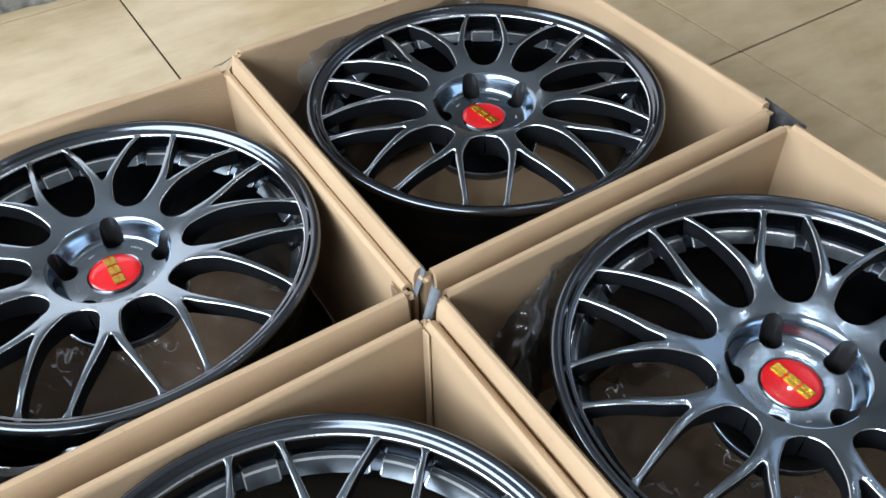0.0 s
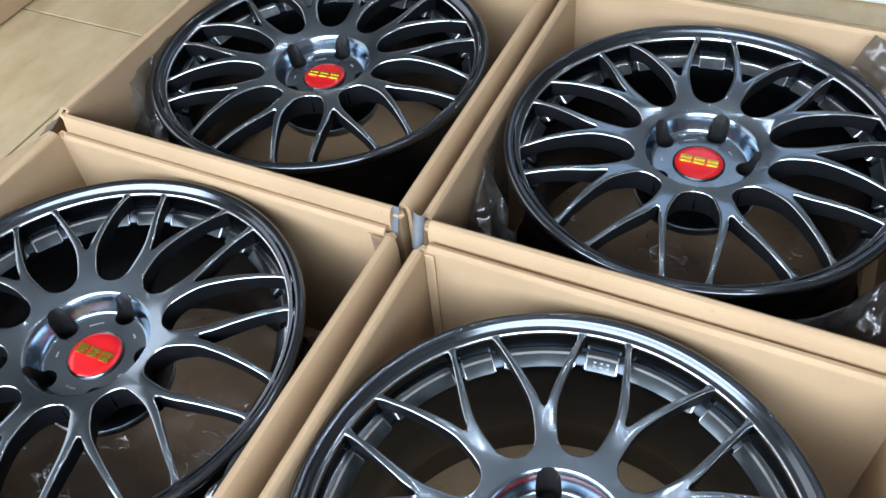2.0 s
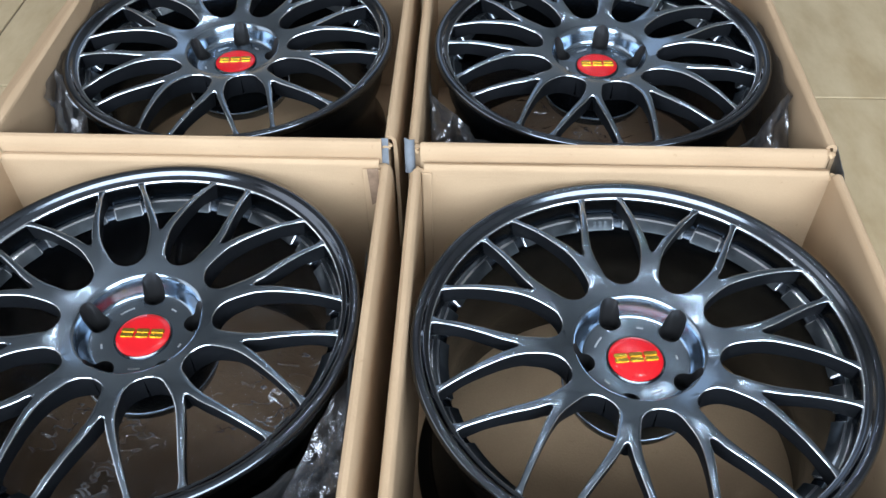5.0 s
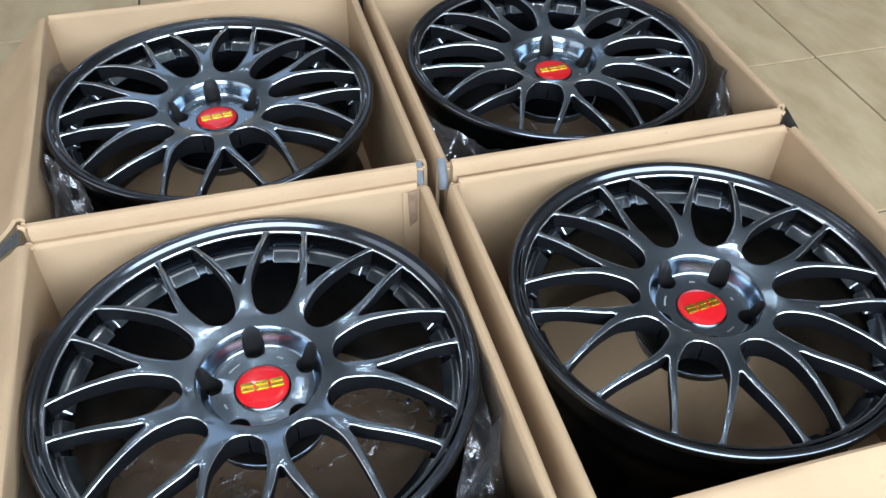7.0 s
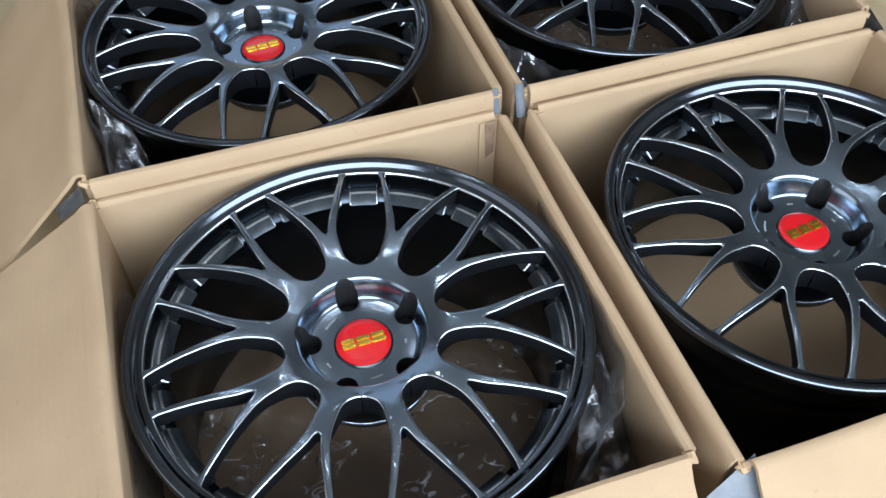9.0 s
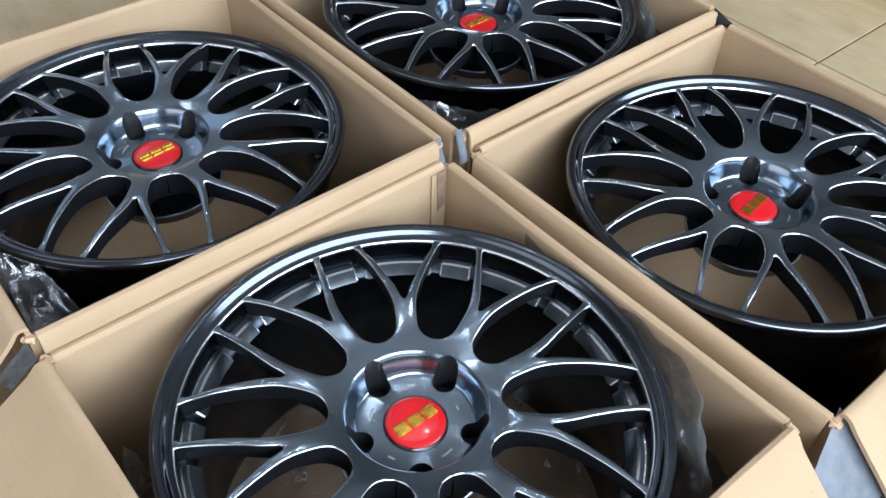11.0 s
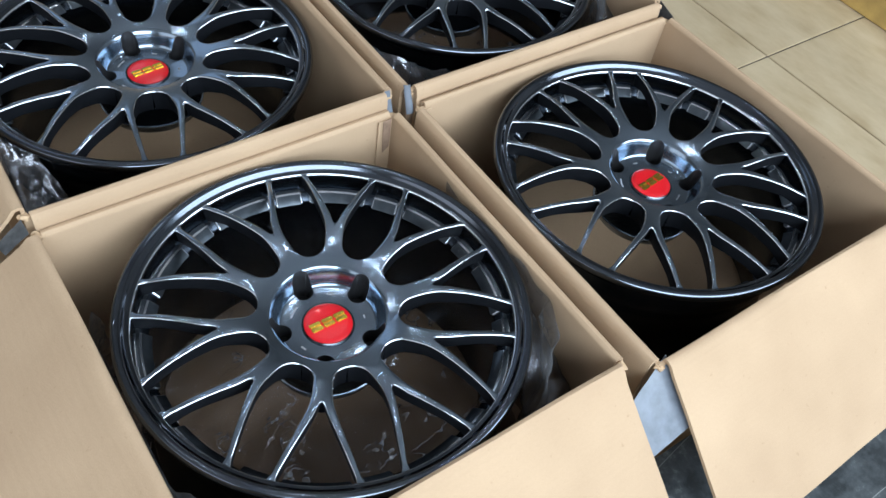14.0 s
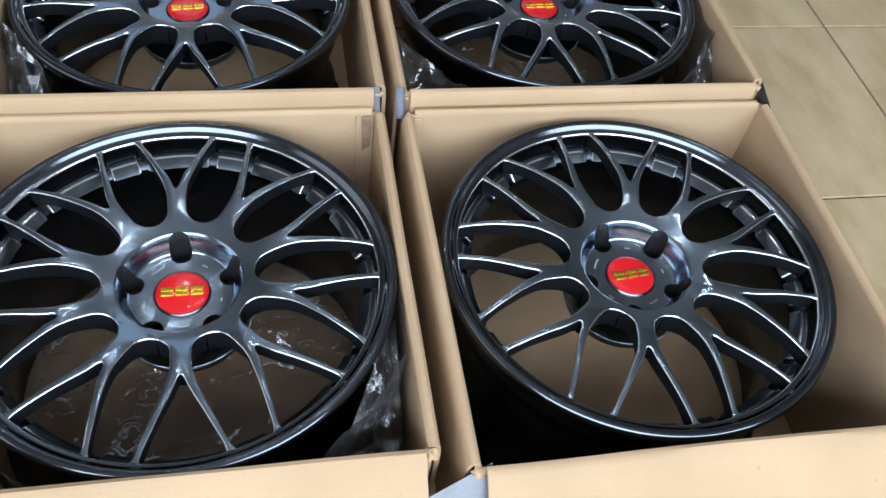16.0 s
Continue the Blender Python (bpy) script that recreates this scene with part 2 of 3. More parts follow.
# ---- the room: floor, walls, ceiling, openings ----
X0, X1, Y0, Y1, TOP = -4.0, 3.6, -2.4, 3.3, 3.2
floor = structure("floor", block(X0 - 0.2, X1 + 0.2, Y0 - 0.2, Y1 + 0.2, -0.12, -0.004), GROUT, "tiled shop floor with dark grout joints")
structure("ground", block(-40, 40, -40, 40, -0.3, -0.13), ASPHALT, "grey paved ground outside the shop")
structure("ceiling", block(X0 - 0.2, X1 + 0.2, Y0 - 0.2, Y1 + 0.2, TOP, TOP + 0.15), CEILING, "plain grey painted ceiling")
structure("wall_right", block(X1, X1 + 0.2, Y0 - 0.2, Y1, -0.004, TOP), PLASTER, "plain plastered wall")


def wall_with_opening(name, along_x, at, lo, hi, a, b, head, sill=-0.004):
    bm = bmesh.new()
    for u0, u1, z0, z1 in ((lo, a, -0.004, TOP), (b, hi, -0.004, TOP), (a, b, head, TOP)) + (((a, b, -0.004, sill),) if sill > 0 else ()):
        piece = block(u0, u1, at - 0.2, at, z0, z1) if along_x else block(at - 0.2, at, u0, u1, z0, z1)
        me = bpy.data.meshes.new("piece")
        piece.to_mesh(me)
        piece.free()
        bm.from_mesh(me)
        bpy.data.meshes.remove(me)
    return structure(name, bm, PLASTER, "plastered wall with a wide open shopfront")


wall_with_opening("wall_front", True, Y0, X0 - 0.2, X1, -2.4, 2.8, 2.70)
wall_with_opening("wall_back", True, Y1 + 0.2, X0 - 0.2, X1 + 0.2, -1.0, 0.6, 3.12, 1.88)
wall_with_opening("wall_left", False, X0, Y0, Y1, -2.1, 1.4, 3.08)

# ---- cardboard cartons ----
WALL, FOLD = 0.005, 0.005


def carton(x0, x1, y0, y1, heights, flaps, label, seed, joint=0.0):
    """An open carton round the inner rectangle. Sides run left, near, right, far; each has its height and its flap:
    degrees below level (90: hanging down in the gap) and length."""
    box = thing("carton", label, "cardboard box", "cartons of wheels", ((x0 + x1) / 2, (y0 + y1) / 2, 0))
    w, d = x1 - x0, y1 - y0
    part("bottom", block(-w / 2 - WALL, w / 2 + WALL, -d / 2 - WALL, d / 2 + WALL, 0.0005, 0.007, 0.001, 1), CARD, box)
    # each side: outward direction and inner edge
    for k, (turn, reach, span) in enumerate(((180, w / 2, d), (270, d / 2, w), (0, w / 2, d), (90, d / 2, w))):
        h, (drop, length) = heights[k], flaps[k]
        m = Matrix.Rotation(radians(turn), 4, "Z") @ Matrix.Translation((reach, -span / 2, 0))
        lap = WALL if k % 2 else 0.0
        bm = sheet([(WALL / 2, 0.0075), (WALL / 2, 0.09), (WALL / 2, 0.18), (WALL / 2, h - 0.0045)], span + 2 * lap, WALL, 12, 0.003, seed + k, True)
        bmesh.ops.translate(bm, verts=bm.verts, vec=(0, -lap, 0))
        bm.transform(m)
        part("wall", bm, CARD, box)
        if drop > 80:
            path = [(0.0025, h - 0.0045), (0.0025, h - 0.0032), (0.0032, h - 0.0012), (0.0050, h), (0.0085, h - 0.0005), (0.0112, h - 0.0035), (0.0125, h - 0.012), (0.0130, h - 0.03), (0.0135, h - length * 0.6), (0.0135, h - length)]
            wob = 0.0015
        else:
            a = radians(drop)
            b = radians(drop * 0.5)
            path = [(0.0025, h - 0.0045), (0.0025, h - 0.0032), (0.0034, h - 0.0010), (0.0060, h)]
            n, z = path[-1]
            for step, ang in ((0.006, b), (0.02, a), (length * 0.3, a), (length * 0.6, a), (length, a)):
                path.append((n + step * math.cos(ang), z - step * math.sin(ang)))
            wob = 0.007
        bm = sheet(path, span - 0.006, FOLD, 16, wob, seed + 11 + k)
        bm.transform(m @ Matrix.Translation((0, 0.003, 0)))
        part("flap", bm, CARD, box)
    # the glued joint inside one corner
    s = 1 if joint > 0 else -1
    lo, hi = sorted((s * (w / 2 - 0.0008), s * (w / 2 - abs(joint))))
    if joint:
        part("joint_tab", block(lo, hi, d / 2 - 0.0038, d / 2 - 0.0006, 0.02, heights[3] - 0.006, 0.001, 1), CARD, box)
    # torn liner paper at the corners of the fold
    rng = random.Random(seed)
    for sx, sy, hz in ((-1, 1, max(heights[0], heights[3])), (1, 1, max(heights[2], heights[3])), (1, -1, max(heights[2], heights[1])), (-1, -1, max(heights[0], heights[1]))):
        bm = bmesh.new()
        bmesh.ops.create_icosphere(bm, subdivisions=2, radius=0.006)
        for v in bm.verts:
            q = v.co * 300 + Vector((seed * 3.1, sx, sy))
            v.co = Vector((v.co.x * 1.1, v.co.y * 1.1, v.co.z * 0.55)) * (1 + 0.7 * noise.noise(q)) + Vector((sx * (w / 2 + 0.0035), sy * (d / 2 + 0.0035), hz - 0.007 - 0.003 * rng.random()))
        part("torn_liner", bm, CARD_EDGE, box, "torn pale paper at a corner", True, 20)
    return box


DOWN = (90, 0.20)
LEFT, NEAR = (31, 0.25), (40, 0.25)
carton(-0.519, -0.022, -0.514, -0.022, (0.281, 0.277, 0.271, 0.272), (LEFT, NEAR, DOWN, DOWN), "open brown cardboard carton with two flaps spread outward", 1, 0.024)
carton(0.030, 0.543, -0.537, -0.028, (0.269, 0.271, 0.274, 0.272), (DOWN, NEAR, DOWN, DOWN), "open brown cardboard carton with its front flap spread outward", 2, -0.013)
carton(-0.522, -0.019, 0.006, 0.522, (0.297, 0.292, 0.291, 0.296), ((44, 0.25), DOWN, DOWN, DOWN), "taller open brown cardboard carton with one flap sloping out", 3)
carton(0.025, 0.541, 0.004, 0.520, (0.287, 0.289, 0.290, 0.293), (DOWN, DOWN, DOWN, DOWN), "taller open brown cardboard carton with its flaps folded down", 4)

# ---- alloy wheels ----


def spline(points, count):
    """Points along a smooth curve through the given ones."""
    pts = [Vector(p) for p in points]
    out = []
    for i in range(count):
        u = i / (count - 1) * (len(pts) - 1)
        k = min(int(u), len(pts) - 2)
        f = u - k
        p0, p1, p2, p3 = pts[max(k - 1, 0)], pts[k], pts[k + 1], pts[min(k + 2, len(pts) - 1)]
        out.append(0.5 * ((2 * p1) + (p2 - p0) * f + (2 * p0 - 5 * p1 + 4 * p2 - p3) * f * f + (3 * p1 - p0 - 3 * p2 + p3) * f ** 3))
    return out


FACE_R = np.linspace(0.066, 0.232, 84)
FACE_Z = np.interp(FACE_R, (0.066, 0.070, 0.085, 0.105, 0.133, 0.165, 0.19, 0.205, 0.214, 0.222, 0.232), (0.2218, 0.2232, 0.2278, 0.2322, 0.2358, 0.2368, 0.2355, 0.2328, 0.2300, 0.2290, 0.2290))
for _ in range(14):
    FACE_Z[1:-1] = (FACE_Z[:-2] + FACE_Z[1:-1] + FACE_Z[2:]) / 3


def face_height(r):
    return float(np.interp(r, FACE_R, FACE_Z))


def spoke_mesh():
    """One Y-shaped spoke: half is drawn and mirrored."""
    c18, s18 = math.cos(radians(18)), math.sin(radians(18))
    outer = [(r * c18, r * s18) for r in (0.0722, 0.0780, 0.0836)]
    cr, rad = 0.1055, 0.0215
    for k in range(12):
        a = radians(70 * k / 11)
        dx, dy = -c18 * math.cos(a) + s18 * math.sin(a), -s18 * math.cos(a) - c18 * math.sin(a)
        outer.append((cr * c18 + rad * dx, cr * s18 + rad * dy))
    tail = spline([(p[0], p[1]) for p in (outer[-2], outer[-1], (0.112, 0.0112), (0.126, 0.0122), (0.142, 0.0160), (0.168, 0.0262), (0.194, 0.0376), (0.2110, 0.0452), (0.2186, 0.0510))], 29)[5:]
    outer += [(p.x, p.y) for p in tail]
    n = len(outer)
    split = 19
    inner = [(0.0722 + (0.1312 - 0.0722) * (i / split) ** 1.0, 0.0) for i in range(split + 1)]
    vee = spline([(0.1312, 0.0), (0.1332, 0.0026), (0.148, 0.0080), (0.168, 0.0176), (0.194, 0.0300), (0.2128, 0.0392), (0.2208, 0.0408)], n - split)[1:]
    inner += [(p.x, p.y) for p in vee]
    bm = bmesh.new()

    def add(sign):
        tops, lows = [], []
        for i in range(n):
            a, b = Vector(inner[i]), Vector(outer[i])
            width = (b - a).length
            # a small rounded edge runs along every open side
            cut = min(0.0010, width * 0.2)
            def inward(curve, other, at):
                t = Vector(curve[min(at + 1, n - 1)]) - Vector(curve[max(at - 1, 0)])
                q = Vector((-t.y, t.x)).normalized()
                return q if q.dot(other - Vector(curve[at])) >= 0 else -q
            q_in = inward(inner, b, i) if i > split else Vector((-1, 0)) if i == split else Vector((0, 0))
            q_out = inward(outer, a, i) if i >= 3 else Vector((0, 0))
            lo, hi = a + q_in * cut, b + q_out * cut
            line = [a, a + q_in * cut * 0.3, lo, lo.lerp(hi, 0.28), lo.lerp(hi, 0.5), lo.lerp(hi, 0.72), hi, b + q_out * cut * 0.3, b]
            if i < split:
                line[1], line[2] = lo.lerp(hi, 0.05), lo.lerp(hi, 0.12)
            if i < 3:
                line[6], line[7] = lo.lerp(hi, 0.88), lo.lerp(hi, 0.95)
            row = []
            for k, p in enumerate(line):
                z = face_height(p.length)
                if k in (0, 1, 7, 8) and (i >= split if k < 4 else i >= 3):
                    z -= 0.0016 if k in (0, 8) else 0.0006
                elif i >= 1:
                    # a slight crown across each arm
                    f = (0, 0.05, 0.12, 0.28, 0.5, 0.72, 0.88, 0.95, 1)[k]
                    t = float(np.interp(i, (split - 7, split + 6), (0, 1)))
                    z += 0.0006 * (t * (1 - abs(f - 0.5) * 2) + (1 - t) * (1 - f * f)) * min(1, i / 9)
                row.append(bm.verts.new((p.x, sign * p.y, z)))
            tops.append(row)
            deep = float(np.interp(b.length, (0.07, 0.10, 0.16, 0.2, 0.225), (0.036, 0.030, 0.024, 0.021, 0.026)))
            # the arms are undercut: narrower below than on top
            f0, f1 = (0.34, 0.66) if i >= split else (0.0, float(np.interp(i, (3, 11, split), (0.95, 0.74, 0.66))))
            if i < 3:
                f1 = 1.0
            lows.append([bm.verts.new((p.x, sign * p.y, face_height(p.length) - deep)) for p in (a.lerp(b, f0), a.lerp(b, (f0 + f1) / 2), a.lerp(b, f1))])
        for i in range(n - 1):
            for k in range(8):
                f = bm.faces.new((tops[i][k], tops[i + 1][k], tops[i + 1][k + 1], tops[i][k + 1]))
                # the edge faces carry a painted highlight
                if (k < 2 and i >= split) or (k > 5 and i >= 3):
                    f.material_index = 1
            # sides and underside take the painted shade, not the alloy's colour
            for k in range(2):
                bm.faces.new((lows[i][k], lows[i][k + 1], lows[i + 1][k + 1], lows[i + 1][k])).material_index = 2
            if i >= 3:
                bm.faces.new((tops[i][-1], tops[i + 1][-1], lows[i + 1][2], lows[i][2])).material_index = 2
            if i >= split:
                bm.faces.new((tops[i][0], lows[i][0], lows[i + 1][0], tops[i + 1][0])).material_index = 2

    add(1)
    add(-1)
    bmesh.ops.remove_doubles(bm, verts=bm.verts, dist=0.00005)
    me = mesh_of(bm, ALLOY, True, 44)
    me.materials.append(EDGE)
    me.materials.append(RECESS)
    return me


def hub_mesh():
    """Dished hub with five lug wells, cut out of a turned body."""
    prof = [(0.0001, 0.1960), (0.0320, 0.1960), (0.0560, 0.1962), (0.0583, 0.1969), (0.0602, 0.1992), (0.0618, 0.2030), (0.0640, 0.2100), (0.0664, 0.2168), (0.0684, 0.2208), (0.0704, 0.2229), (0.0724, 0.2236), (0.0730, 0.2200), (0.0745, 0.186), (0.0758, 0.158), (0.0758, 0.152), (0.0738, 0.150), (0.0730, 0.141), (0.0715, 0.139), (0.0620, 0.139), (0.0610, 0.146), (0.0001, 0.146)]
    body = new("hub_body", mesh_of(lathe(prof, 144), ALLOY))
    bm = bmesh.new()
    for k in range(5):
        m = Matrix.Rotation(radians(72 * k), 4, "Z") @ Matrix.Translation((0.0575, 0, 0.203))
        bmesh.ops.create_cone(bm, cap_ends=True, segments=32, radius1=0.0116, radius2=0.0142, depth=0.060, matrix=m)
    cutter = new("cutter", mesh_of(bm, BLACK))
    mod = body.modifiers.new("cut", "BOOLEAN")
    mod.operation, mod.object, mod.solver = "DIFFERENCE", cutter, "EXACT"
    mod.material_mode = "TRANSFER"
    me = bpy.data.meshes.new_from_object(body.evaluated_get(bpy.context.evaluated_depsgraph_get()))
    for ob in (body, cutter):
        bpy.data.objects.remove(ob)
    me.polygons.foreach_set("use_smooth", [True] * len(me.polygons))
    me.set_sharp_from_angle(angle=radians(40))
    return me


RIM = [(0.2368, 0.2385), (0.2400, 0.2391), (0.2430, 0.2383), (0.2450, 0.2357), (0.2456, 0.232), (0.2447, 0.2275), (0.242, 0.224), (0.237, 0.2215), (0.232, 0.217),
       (0.2295, 0.208), (0.2285, 0.19), (0.225, 0.17), (0.212, 0.1453), (0.209, 0.094), (0.225, 0.057), (0.227, 0.007), (0.232, -0.002), (0.242, -0.007), (0.2446, -0.012),
       (0.244, -0.0175), (0.241, -0.0195), (0.234, -0.019), (0.22, -0.003), (0.218, 0.052), (0.202, 0.0896), (0.204, 0.1453), (0.2085, 0.168), (0.2085, 0.1928),
       (0.2094, 0.1946), (0.2178, 0.1998), (0.2188, 0.2006), (0.2231, 0.2010), (0.2235, 0.213), (0.2237, 0.2262), (0.2244, 0.2286), (0.2258, 0.2297), (0.2278, 0.2301), (0.2300, 0.2313), (0.2322, 0.2338),
       (0.2336, 0.2360), (0.2350, 0.2376)]


def rim_mesh():
    bm = lathe(RIM, 192)
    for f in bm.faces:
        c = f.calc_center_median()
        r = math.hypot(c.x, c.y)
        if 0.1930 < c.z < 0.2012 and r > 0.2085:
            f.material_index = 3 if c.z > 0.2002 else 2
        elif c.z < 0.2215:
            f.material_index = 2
        # inner edge of the lip: highlight painted as a bright band
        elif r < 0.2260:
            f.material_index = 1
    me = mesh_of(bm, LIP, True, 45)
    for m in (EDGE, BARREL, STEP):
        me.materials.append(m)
    return me


def arc_block(r0, r1, a0, a1, z0, z1, steps, bevel):
    """A raised step on the rim's inner wall, with a sloping front and rounded edges coloured bright as highlights."""
    bm = bmesh.new()
    cols = []
    for i in range(steps + 1):
        f = i / steps
        cols.append([])
        for r, z, pull in ((r0, z0, 0.0), (r0 + 0.0115, z1, 0.25), (r1, z1 + 0.0012, 0.4), (r1, z0, 0.0)):
            a = radians(a0 + (a1 - a0) * f + pull * (1 - 2 * f))
            cols[-1].append(bm.verts.new((r * math.cos(a), r * math.sin(a), z)))
    for a, b in zip(cols, cols[1:]):
        for k in range(4):
            bm.faces.new((a[k], b[k], b[(k + 1) % 4], a[(k + 1) % 4]))
    bm.faces.new(cols[0])
    bm.faces.new(cols[-1][::-1])
    bmesh.ops.recalc_face_normals(bm, faces=bm.faces)
    edges = [e for e in bm.edges if e.is_manifold and e.calc_face_angle() > 0.5 and max(v.co.z for v in e.verts) > z1 - 0.004]
    bmesh.ops.bevel(bm, geom=edges, offset=bevel, segments=2, affect="EDGES", material=1)
    me = mesh_of(bm, STEP, True, 40)
    me.materials.append(EDGE)
    return me


def wheel(place, spoke_turn, cap_turn, label, embossed=()):
    """A wheel lying face up. spoke_turn: the angle of a lug well; cap_turn: the emblem's reading direction."""
    w = thing("alloy_wheel", label, "alloy wheel", "set of alloy wheels", place)
    w.rotation_euler.z = radians(spoke_turn)
    rim = part("rim", MESH["rim"], ALLOY, w)
    for k in range(10):
        ob = part("spoke", MESH["spoke"], ALLOY, w)
        ob.rotation_euler.z = radians(36 * k)
        ob = part("rim_step", MESH["long_step"], ALLOY, rim)
        ob.rotation_euler.z = radians(36 * k)
        ob = part("rim_step", MESH["short_step"], ALLOY, rim)
        ob.rotation_euler.z = radians(36 * k + 18)
    part("hub", MESH["hub"], ALLOY, w, "dished hub with five lug wells")
    cap = part("center_cap", MESH["cap"], RED, w, "glossy red center cap")
    cap.rotation_euler.z = radians(cap_turn - spoke_turn)
    cap.location.z = -0.0026
    part("cap_ring", MESH["cap_ring"], CHROME, cap, "thin bright metal ring")
    for k in (-1, 0, 1):
        ob = part("emblem_mark", MESH["mark"], GOLD, cap, "raised gold emblem block")
        ob.location.x = 0.0165 * k
    # the glint on the hub's lower edge, put in as a bright ring
    part("hub_ring", MESH["hub_ring"], EDGE, w, "thin bright ring under the hub")
    for k in embossed:
        ob = part("embossed_mark", MESH["emboss"], STEP, rim, "tiny raised marks on a rim step")
        ob.rotation_euler.z = radians(36 * k + 18)
    # small stamped lines on the hub face
    for a, n in ((36, 4), (108, 9), (180, 4), (252, 7), (324, 3)):
        ob = part("stamped_line", MESH["stamp%d" % n], INK, w, "tiny pale stamped line")
        ob.rotation_euler.z = radians(a)
    return w


def stamp_mesh(n):
    bm = bmesh.new()
    for k in range(n):
        x, a = 0.0455, radians((k - (n - 1) / 2) * 2.4)
        m = Matrix.Rotation(a, 4, "Z") @ Matrix.Translation((x, 0, 0.19625)) @ Matrix.Diagonal((0.0022, 0.0011, 0.0004, 1))
        bmesh.ops.create_cube(bm, size=1, matrix=m)
    return mesh_of(bm, INK, False)


def mark_mesh():
    bm = bmesh.new()
    for y in (-0.0033, 0.0033):
        piece = block(-0.0074, 0.0074, y - 0.0031, y + 0.0031, 0.2022, 0.2050, 0.0010)
        me = bpy.data.meshes.new("piece")
        piece.to_mesh(me)
        piece.free()
        bm.from_mesh(me)
        bpy.data.meshes.remove(me)
    return mesh_of(bm, GOLD)


def emboss_mesh():
    bm = bmesh.new()
    tilt = math.atan2(0.0100, 0.0115)
    for k in (-1, 0, 1):
        for up in (-0.0021, 0.0021):
            m = Matrix.Rotation(radians(1.9 * k), 4, "Z") @ Matrix.Translation((0.2094, 0, 0.1994)) @ Matrix.Rotation(-tilt, 4, "Y") @ Matrix.Translation((up, 0, 0.0002)) @ Matrix.Diagonal((0.0021, 0.0032, 0.0008, 1))
            bmesh.ops.create_cube(bm, size=1, matrix=m)
    return mesh_of(bm, STEP, False)


MESH = {
    "emboss": emboss_mesh(),
    "hub_ring": mesh_of(lathe([(0.0755, 0.1532), (0.0768, 0.1530), (0.0773, 0.1538), (0.0770, 0.1546), (0.0755, 0.1550)], 96), EDGE),
    "rim": rim_mesh(),
    "spoke": spoke_mesh(),
    "hub": hub_mesh(),
    "long_step": arc_block(0.2048, 0.2232, -10.4, 10.4, 0.1935, 0.2034, 8, 0.0014),
    "short_step": arc_block(0.2036, 0.2232, -4.8, 4.8, 0.1940, 0.2044, 5, 0.0014),
    "cap": mesh_of(lathe([(0.0001, 0.2034), (0.012, 0.2032), (0.022, 0.2027), (0.0280, 0.2020), (0.0297, 0.2008), (0.0300, 0.1950), (0.0001, 0.1950)], 64), RED),
    "cap_ring": mesh_of(lathe([(0.0300, 0.1962), (0.0300, 0.2006), (0.0310, 0.2012), (0.0322, 0.2000), (0.0324, 0.1962)], 64), CHROME),
    "mark": mark_mesh(),
}
for n in (3, 4, 7, 9):
    MESH["stamp%d" % n] = stamp_mesh(n)

wheel((-0.2694, -0.2715, 0.0310), 20.8, 0, "dark hyper-black mesh alloy wheel beside a crumpled film bag", (-1,))
wheel((0.2778, -0.283, 0.0255), 41.7, 7, "dark hyper-black mesh alloy wheel with a red cap", (1,))
wheel((-0.2755, 0.260, 0.0365), 19.9, 5, "dark hyper-black mesh alloy wheel low in a deep carton")
wheel((0.279, 0.2525, 0.0435), 8.7, 2, "dark hyper-black mesh alloy wheel raised on folded film")

# ---- packing tape on the carton edges ----


def strip(corners, nu, nv, bend, seed, thick=0.0007, arch=0.0):
    """A crumpled strip of tape or film between four corners, with a thickness."""
    a, c, d, e = (Vector(p) for p in corners)
    up = (c - a).cross(e - a).normalized()
    bm = bmesh.new()
    layers = []
    for side in (0, thick):
        rows = []
        for i in range(nu + 1):
            row = []
            for k in range(nv + 1):
                u, v = i / nu, k / nv
                p = a.lerp(c, u).lerp(e.lerp(d, u), v)
                w = noise.noise(p * 38 + Vector((seed, 0, 0))) + 0.5 * noise.noise(p * 95 + Vector((0, seed, 0)))
                row.append(bm.verts.new(p + up * (bend * w + side + arch * (1 - (2 * u - 1) ** 2))))
            rows.append(row)
        layers.append(rows)
    for rows in layers:
        for i in range(nu):
            for k in range(nv):
                bm.faces.new((rows[i][k], rows[i + 1][k], rows[i + 1][k + 1], rows[i][k + 1]))
    lo, hi = layers
    edge = [(i, 0) for i in range(nu)] + [(nu, k) for k in range(nv)] + [(i, nv) for i in range(nu, 0, -1)] + [(0, k) for k in range(nv, 0, -1)]
    for (i, k), (m, n) in zip(edge, edge[1:] + edge[:1]):
        bm.faces.new((lo[i][k], lo[m][n], hi[m][n], hi[i][k]))
    return bm


def tape(corners, mat, label, bend=0.0012, seed=1.0, nu=10, nv=10, arch=0.0):
    return tagged(new("packing_tape", mesh_of(strip(corners, nu, nv, bend, seed, arch=arch), mat, True, 60)), label, "tape", "packing tape remains")


PALE = "grey-blue parcel tape bridging two carton flaps"


def near_flap(x, s, lift=0.004):
    """A point on the spread front flaps: across, and down along the flap."""
    a = radians(40)
    return (x, -0.533 - s * math.cos(a) - lift * math.sin(a), 0.2745 - s * math.sin(a) + lift * math.cos(a))


tape([near_flap(-0.028, 0.034, -0.005), near_flap(0.041, 0.004, -0.004), near_flap(0.044, 0.098, -0.005), near_flap(-0.028, 0.106, -0.005)], TAPE, PALE, 0.0006, 2.0)
